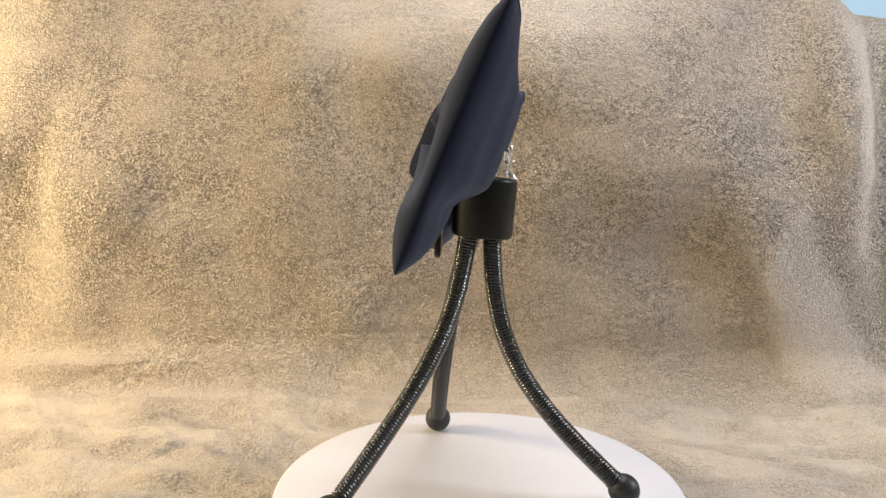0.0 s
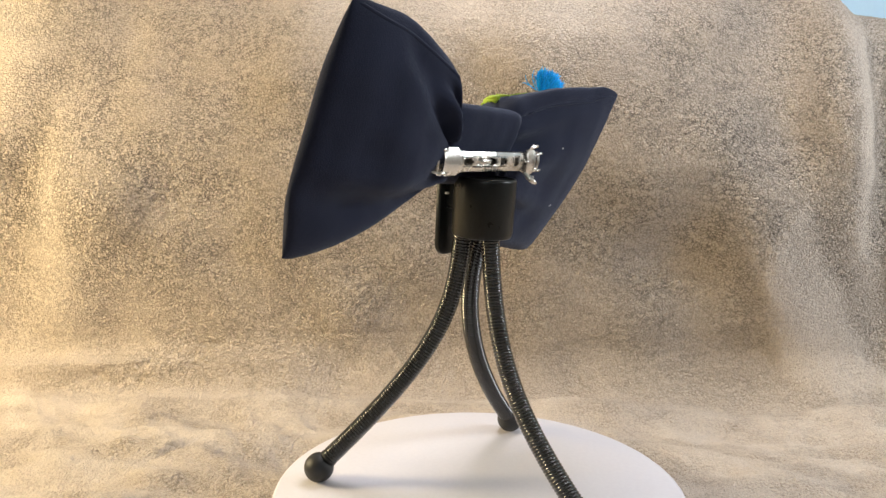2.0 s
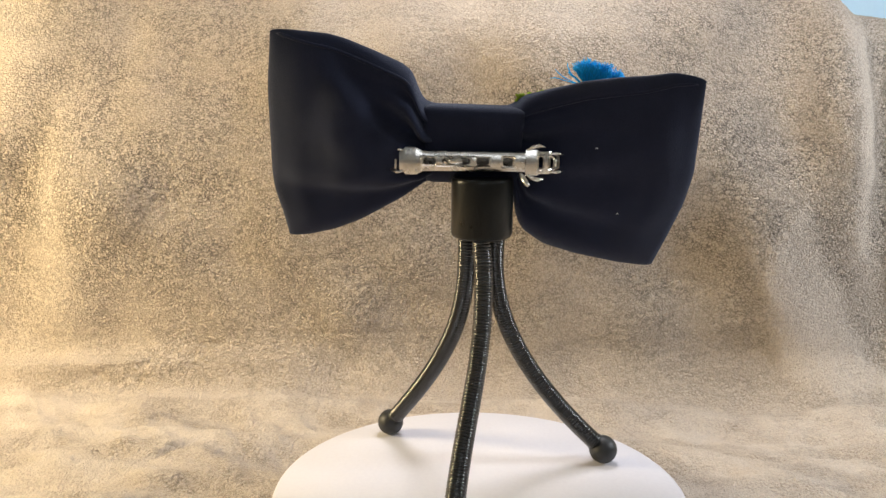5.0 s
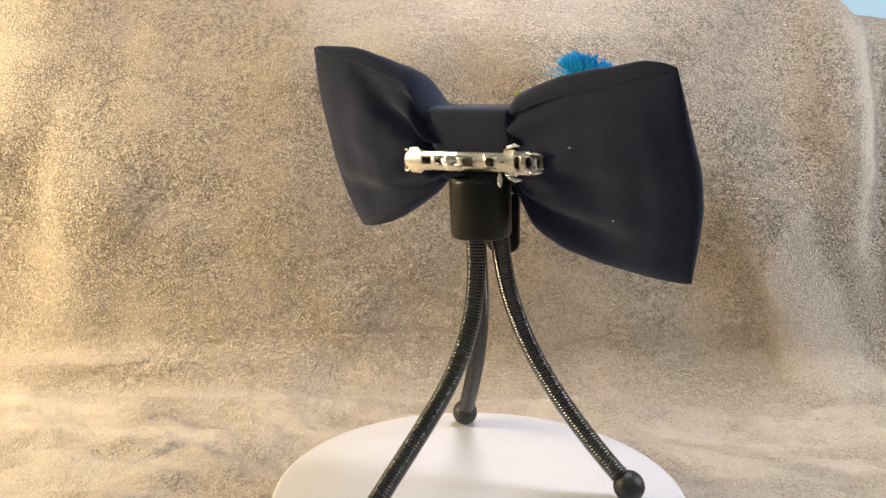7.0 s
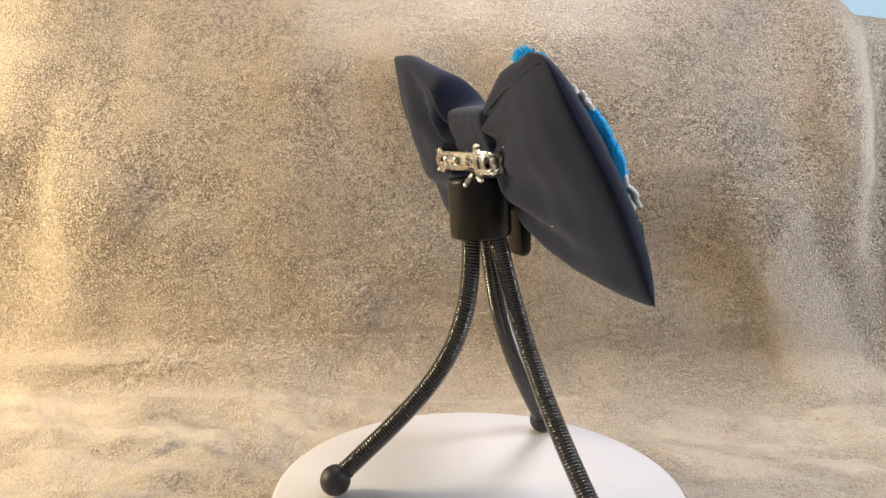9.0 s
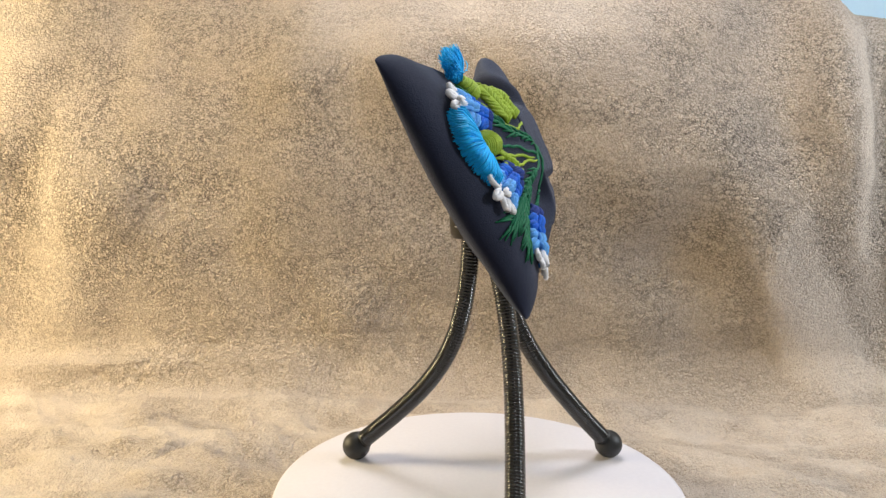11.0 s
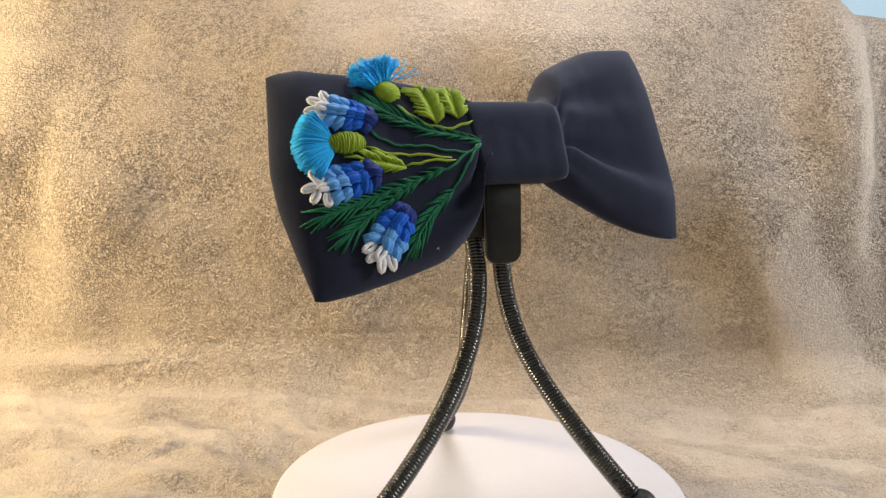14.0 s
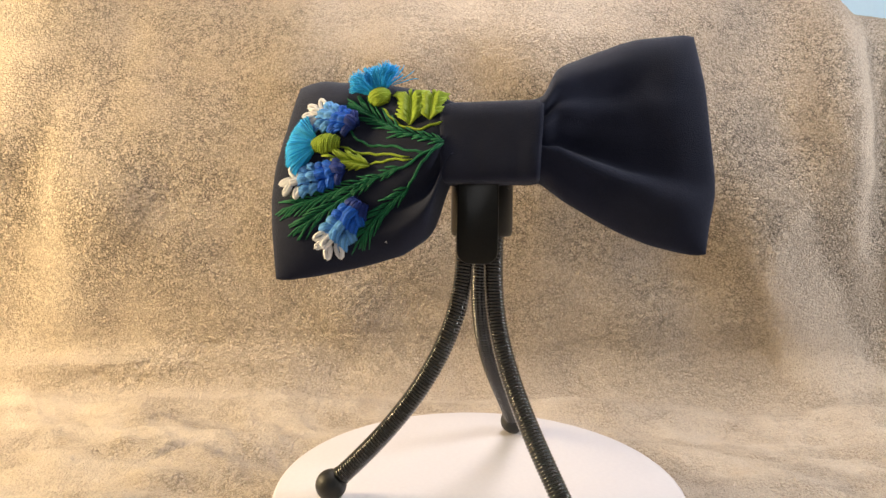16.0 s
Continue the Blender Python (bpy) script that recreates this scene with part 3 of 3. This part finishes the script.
def hyacinth(parent, tip, foot, width):
    """A grape hyacinth of small loop stitches: white tip, then pale to dark blue."""
    rows = 7
    dx, dy = foot[0] - tip[0], foot[1] - tip[1]
    length = math.hypot(dx, dy)
    dx, dy = dx / length, dy / length
    core = None
    for i in range(rows):
        t = (i + 0.5) / rows
        half = width * 0.5 * (0.45 + 0.55 * math.sin(math.pi * min(1, 0.22 + 0.75 * t)))
        mat = SILVER if i < 2 else PALEBLUE if i < 4 else MIDBLUE if i < 6 else DARKBLUE
        cx, cy = along(tip, foot, t)
        for k in ((-1, 0, 1) if i else (-0.5, 0.5)):
            size = random.uniform(0.8, 1.2)
            lean = k * 0.8 + random.uniform(-0.45, 0.45)
            ox, oy = cx - dy * k * half * 0.60, cy + dx * k * half * 0.60
            ax, ay = -dx * math.cos(lean) - dy * math.sin(lean), -dy * math.cos(lean) + dx * math.sin(lean)
            rise = 1.0 + 1.6 * (1 - abs(k)) + random.uniform(0, 0.5)
            if mat is SILVER:
                pts = []
                for m in range(13):
                    a = 2 * math.pi * m / 12
                    lx, ly = 2.5 * size * (1 - math.cos(a)) - 1.9, 0.95 * size * math.sin(a)
                    pts.append((ox + ax * lx - ay * ly, oy + ay * lx + ax * ly, rise + 0.8 * math.sin(a / 2)))
                geo = stitch(pts, 0.95)
            else:
                geo = ([], [])
                for off, fat in ((-1.55, 0.70), (-0.8, 0.88), (0.0, 0.95), (0.8, 0.88), (1.55, 0.70)):
                    off += random.uniform(-0.18, 0.18)
                    pts = [(ox + ax * lx * size - ay * off, oy + ay * lx * size + ax * off, rise + hh * random.uniform(0.92, 1.08) - 0.45 * abs(off))
                           for lx, hh in ((-2.7, -0.8), (-1.9, 0.5), (-0.6, 1.3), (0.8, 1.55), (2.1, 1.0), (3.0, 0.0), (3.4, -0.9))]
                    stitch(pts, fat, geo)
            if core is None:
                core = part("grape_hyacinth", geo, mat, parent, "embroidered grape hyacinth, white tip fading to dark blue")
            else:
                part("loop_stitch", geo, mat, core, "white loop stitch" if mat is SILVER else "blue loop stitch")
    return core


def cornflower(parent, centre, heading, spread, reach, lift, size, drop=0.0, hug=False):
    """A thistle-like cornflower: a fan of cyan threads out of a green wound cup."""
    hx, hy = math.cos(radians(heading)), math.sin(radians(heading))
    a, b = size
    core = []
    for k in range(9):
        t = -1 + 2 * k / 8
        h = 0.9 * b * math.sqrt(max(0.02, 1 - (0.95 * t) ** 2))
        x, y = centre[0] + hx * a * t * 0.95, centre[1] + hy * a * t * 0.95
        lie = on_wing(x * 1.016 + 0.5, y + 2.7)
        for m in range(12):
            e = 2 * math.pi * m / 12
            core.append(lay(x - hy * h * math.cos(e), y + hx * h * math.cos(e), 0.8 * h * math.sin(e), lie))
    flower = part("cornflower", (core, grid_faces(9, 12, True) + [tuple(range(12))[::-1], tuple(range(96, 108))]), LIME, parent,
                  "embroidered cornflower with cyan thread tassel and lime cup")
    for k in range(15):
        t = -1 + 2 * (k + 0.5) / 15
        h = b * math.sqrt(max(0.05, 1 - (0.92 * t) ** 2)) * random.uniform(0.96, 1.05)
        x, y = centre[0] + hx * a * t, centre[1] + hy * a * t
        slant = random.uniform(-0.35, 0.35)
        pts = [(x - hy * h * math.cos(math.pi * m / 8) + hx * slant * math.cos(math.pi * m / 8), y + hx * h * math.cos(math.pi * m / 8) + hy * slant * math.cos(math.pi * m / 8),
                0.2 + 0.85 * h * math.sin(math.pi * m / 8)) for m in range(9)]
        part("winding", stitch(pts, 0.52, None, 5), LIME, flower)
    fan = ([], [])
    rx, ry = centre[0] + hx * a * 0.75, centre[1] + hy * a * 0.75
    base = on_wing(rx * 1.016 + 0.5, ry + 2.7) - drop
    # tufts of thread: laid side by side and looped at the rim, or cut and frayed
    tufts = [(random.uniform(0.80, 1.06), random.uniform(-3, 3), random.uniform(0.6, 1.0)) for _ in range(13)]
    count = 520 if hug else 1000
    for k in range(count):
        frac = (k % 40 + random.random()) / 40
        length, swing, puff = tufts[int(frac * 12.99)]
        d = radians(heading + spread * (frac - 0.5) + (0 if hug else swing))
        if not hug and k % 130 == 0:
            d -= radians(random.uniform(42, 66))
        off = abs(2 * frac - 1)
        far = reach * (1.0 - 0.10 * off * off)
        far *= random.uniform(0.94, 1.0) * (0.72 + 0.28 * length) if hug else length * random.uniform(0.72, 1.02) + (0.10 if k % 53 == 0 else 0)
        up = random.random()
        side = (d - radians(heading)) * b * 0.8
        sx, sy = rx - hy * side, ry + hx * side
        pts = []
        for m in range(7):
            t = m / 6
            wob = (0.10 if hug else 0.2 + 1.9 * t * t * t) * math.sin((3 + k % 5) * t + k)
            if hug:
                high = 0.3 + up * (1.4 + lift * t ** 0.7) * (0.55 if m == 6 else 1.0)
            else:
                high = 0.4 + puff * up * (1.8 + lift * t) * (1.4 - 0.6 * t * t) + 0.3 * t
            pts.append((sx + math.cos(d) * far * t - math.sin(d) * wob, sy + math.sin(d) * far * t + math.cos(d) * wob, high))
        strand([lay(pu, pv, ph, None if hug else base) for pu, pv, ph in pts], (0.36 if hug else 0.22) * MM, 4, True, fan)
    tagged(part("thread_tassel", fan, CYAN, flower, "fan of cut cyan threads"), kind="stuff")
    return flower


def feather(parent, name, pts, count, barb, angle, r, mat, label, close=0.0):
    """A leaf of slanted straight stitches on both sides of a stem; pts run from the tip to the foot."""
    pts = [(u, v) for u, v in pts]
    dense = []
    for i in range(count + 1):
        t = i / count * (len(pts) - 1)
        k = min(int(t), len(pts) - 2)
        dense.append(along(pts[k], pts[k + 1], t - k))
    stem = stitch([(u, v, 0.35) for u, v in dense[::2] + dense[-1:]], r * 0.8)
    leaf = part(name, stem, mat, parent, label)
    for i in range(count):
        (u, v), (u2, v2) = dense[i], dense[i + 1]
        d = math.atan2(v - v2, u - u2)
        size = barb * ((0.85 + 0.25 * math.sin(math.pi * (i + 1) / count)) if close else (0.6 + 0.5 * math.sin(math.pi * min(1, (i + 1.5) / (count * 0.9))))) * random.uniform(0.85, 1.15)
        for side in ((1, -1, 0.35) if i and not close else (1, -1) if i else (0,)):
            e = d + side * radians(angle + random.uniform(-6, 6))
            part("stitch", stitch([(u2, v2, 0.4), (u2 + math.cos(e) * size * 0.5, v2 + math.sin(e) * size * 0.5, 0.95 + close),
                                   (u2 + math.cos(e) * size, v2 + math.sin(e) * size, 0.35)], r), mat, leaf)
    return leaf


def stem(parent, pts, mat, label):
    dense = []
    for (a, b) in zip(pts, pts[1:]):
        dense += [along(a, b, t / 3) for t in range(3)]
    dense.append(pts[-1])
    wavy = [(u, v + 0.45 * math.sin(i * 2.1), 0.45) for i, (u, v) in enumerate(dense)]
    return part("stem", stitch(wavy, 0.55), mat, parent, label)


def clip_point(u, h, n):
    """A point of the barrette: h over its own middle line, which lies level across the leaning back."""
    return bow(u, h * 0.95 - 6.1 - 0.466 * (n + 0.083 * u), n + 0.3 * h)


def barrette(parent):
    def plate(name, us, halves, depth, thick, holes, mat, owner, label=""):
        """A bent metal strip with rounded openings (from, to, half height) and turned-in edges."""
        cuts = [-1, -0.93] + [-0.80 + 1.6 * k / 22 for k in range(23)] + [0.93, 1]
        cols = len(cuts)
        verts, faces = [], []
        for u in us:
            h = float(np.interp(u, *halves))
            for c in cuts:
                rim = 1.6 if abs(c) == 1 else 0.9 * c * c
                lip = sum(0.55 * math.exp(-((max(abs(u - (p + q) / 2) / (q - p) * 2, abs(c) / r) - 1.15) / 0.18) ** 2) for p, q, r in holes)
                verts.append(clip_point(u, h * c, float(np.interp(u, *depth)) + rim - min(lip, 0.55)))
        for i in range(len(us) - 1):
            mid = (us[i] + us[i + 1]) / 2
            for j in range(cols - 1):
                c = (cuts[j] + cuts[j + 1]) / 2
                if any((abs(mid - (p + q) / 2) / (q - p) * 2) ** 3 + (abs(c) / r) ** 3 < 1 for p, q, r in holes):
                    continue
                k = i * cols + j
                faces.append((k, k + 1, k + cols + 1, k + cols))
        ob = part(name, (verts, faces), mat, owner, label, smooth=False)
        mod = ob.modifiers.new("thickness", "SOLIDIFY")
        mod.thickness = thick * MM
        return ob

    def run(a, b):
        return [a + (b - a) * i / 130 for i in range(131)]
    base = plate("barrette", run(-31, 36.5), ([-31, -28, 33, 36.5], [2.6, 4.2, 4.2, 3.0]), ([-31, -5, 20, 36.5], [-10.4, -11.6, -11.6, -10.8]), 0.5,
                 [(-29.8, -27.2, 0.5), (-25, -22, 0.5)], DARKSTEEL, parent, "nickel-plated hair barrette clasped at the back")
    plate("clasp_bar", run(-19, 34.5), ([-19, -16, 22, 25, 27.5, 32, 34.5], [4.8, 4.1, 4.1, 4.3, 5.7, 5.7, 3.8]), ([-19, 6, 28, 34.5], [-14.2, -16.2, -15.2, -14.6]), 0.7,
          [(-11.4, -7.6, 0.42), (-1.8, 3.2, 0.34), (5.6, 17.2, 0.38), (19.8, 24.8, 0.34)], STEEL, base, "bent steel bar with stamped slots")
    plate("spring_strip", run(6.4, 16.4), ([6.4, 8, 15, 16.4], [0.7, 1.5, 1.5, 0.7]), ([6.4, 9, 11.4, 14, 16.4], [-14.2, -16.2, -16.7, -16.2, -14.2]), 0.35, [], STEEL, base, "domed spring strip in the slot")
    plate("latch", run(-29.5, -16.5), ([-29.5, -27, -22, -21, -16.5], [2.2, 4.9, 4.9, 5.6, 5.6]), ([-29.5, -26, -22, -16.5], [-12.4, -14.6, -15.8, -15.9]), 0.8,
          [(-28.2, -25.8, 0.5), (-23.7, -21.3, 0.5)], STEEL, base, "stamped latch with squeeze ears")
    for side in (1, -1):
        part("latch_ear", strand([clip_point(-17, side * 5.0, -15.2), clip_point(-19, side * 6.2, -15.4), clip_point(-21.5, side * 6.9, -15.4), clip_point(-24, side * 6.6, -15.0)], 0.85 * MM, 8), STEEL, base)
        part("latch_prong", strand([clip_point(-26, side * 3.6, -14.0), clip_point(-29, side * 3.9, -13.4), clip_point(-32, side * 3.4, -12.4)], 0.7 * MM, 8), STEEL, base)
        part("hinge_ear", strand([clip_point(33, side * 4.4, -14.6), clip_point(35.5, side * 4.7, -13.4), clip_point(38, side * 3.6, -11.6)], 0.8 * MM, 8), STEEL, base)
    part("hinge_pin", strand([clip_point(36, -5.2, -12.8), clip_point(36, 0, -12.8), clip_point(36, 5.2, -12.8)], 0.7 * MM, 8), STEEL, base)
    part("release_tab", strand([clip_point(-14.5, -4.6, -16.0), clip_point(-15.5, -6.6, -17.6), clip_point(-16.5, -8.4, -19.4), clip_point(-17.2, -9.2, -20.4)], 1.15 * MM, 10), STEEL, base, "bent release tab")
    part("rivet", strand([clip_point(-15, 0, -15.2), clip_point(-15, 0, -17.2)], 1.3 * MM, 12), STEEL, base)
    return base


def hair_bow():
    ob = empty("hair_bow", "navy cotton hair bow with embroidered blue flowers, clipped on the tripod", "hair bow")
    part("wing", wing_mesh("plain"), NAVY, ob, "plain navy cotton loop with soft pleats")
    part("wing", wing_mesh("flowered"), NAVY, ob, "navy cotton loop with embroidered flowers")
    # rolled hems just under the upper edges, behind
    for wing, high in (("plain", 0.86), ("flowered", 0.84)):
        line = []
        for k in range(29):
            t = 0.16 + 0.80 * k / 28
            u, v, n = wing_at(wing, t, high + 0.12 * t ** 3, -1)
            line.append(bow(u, v, n + 0.35))
        part("hem", strand(line, 0.75 * MM, 10), NAVY, ob, "rolled navy hem along the upper edge")
    part("centre_band", band_mesh(), NAVY, ob, "folded navy cotton band round the middle")
    barrette(ob)
    # specks of pale lint caught in the cloth
    for u, v, face in ((-45.0, 8.0, -1), (-58.0, -22.0, -1), (52.0, 4.0, -1), (-36.0, -44.0, 1)):
        lie = on_wing(u, v) if face > 0 else -12.0
        part("lint", strand([bow(u, v, lie), bow(u + 0.6, v + 0.5, lie + face * 0.4), bow(u + 0.9, v - 0.3, lie)], 0.22 * MM, 5), SILVER, ob, "speck of pale lint")
    # dark green stems and feathery leaves
    stem(ob, [(-54.9, 2.8), (-50.3, -3.2), (-43.2, -6.9), (-35.3, -8.0), (-27.3, -11.6), (-20.6, -12.9)], GREEN, "dark green stitched stem")
    stem(ob, [(-14.1, -8.9), (-20.6, -12.9), (-29.2, -18.8), (-42.4, -21.0)], GREEN, "dark green stitched stem")
    stem(ob, [(-28.5, -27.6), (-23.6, -20.0), (-19.0, -13.5), (-14.1, -8.9)], GREEN, "dark green stitched stem")
    stem(ob, [(-56.9, -6.5), (-47.5, -10.2), (-38.4, -11.4), (-27.2, -14.5)], LIME, "lime green stitched stem")
    stem(ob, [(-43.8, -15.5), (-36.0, -14.6), (-26.0, -15.7)], LIME, "lime green stitched stem")
    stem(ob, [(-40.8, 11.3), (-37.1, 6.0), (-31.1, 0.3), (-23.2, -1.9), (-14.3, 1.3)], LIME, "lime green stitched stem")
    dark = "feathery dark green leaf in straight stitches"
    feather(ob, "leaf", [(-51.9, 13.8), (-44.1, 7.5), (-32.2, -1.7), (-14.1, -8.2)], 15, 10.5, 23, 0.52, GREEN, dark)
    feather(ob, "leaf", [(-77.3, -31.8), (-64.2, -28.0), (-51.0, -24.5), (-30.5, -18.6)], 16, 10.5, 23, 0.52, GREEN, dark)
    feather(ob, "leaf", [(-70.7, -40.5), (-61.4, -34.0), (-53.0, -28.6), (-40.2, -21.8)], 13, 10.5, 23, 0.52, GREEN, dark)
    feather(ob, "leaf", [(-45.6, -45.5), (-40.3, -37.5), (-34.1, -31.0), (-27.1, -25.9)], 13, 10.0, 24, 0.52, GREEN, dark)
    lime = "plump lime green leaf in fishbone stitches"
    feather(ob, "leaf", [(-29.6, 15.4), (-29.2, 12.0), (-28.6, 1.3)], 30, 8.2, 44, 0.85, LIME, lime, 1.2)
    feather(ob, "leaf", [(-20.0, 14.4), (-20.2, 11.0), (-20.4, 2.5)], 27, 7.2, 44, 0.85, LIME, lime, 1.1)
    feather(ob, "leaf", [(-58.8, -11.5), (-51.0, -13.6), (-43.8, -16.2)], 13, 7.6, 30, 0.75, LIME, lime, 0.8)
    for tip, foot, width in (((-72.8, 12.3), (-52.1, 3.9), 13.5), ((-79.4, -23.0), (-54.7, -17.2), 13.5), ((-60.4, -50.4), (-46.4, -31.8), 14.0)):
        hyacinth(ob, tip, foot, width)
    cornflower(ob, (-43.2, 17.8), 114, 98, 12.6, 4.0, (4.8, 4.6), 0.5)
    cornflower(ob, (-63.5, -4.6), 178, 122, 14.0, 3.0, (6.4, 4.4), 0.0, True)
    return ob


BOW = hair_bow()


# ---- the turning ----
def motions():
    rows = [(k * 0.5, pose(0, 0, 0, 0, 0, -17.072 * k * 0.5)) for k in range(33)]
    for thing in (PLATE, TRIPOD, BOW):
        walk(thing, rows)


motions()
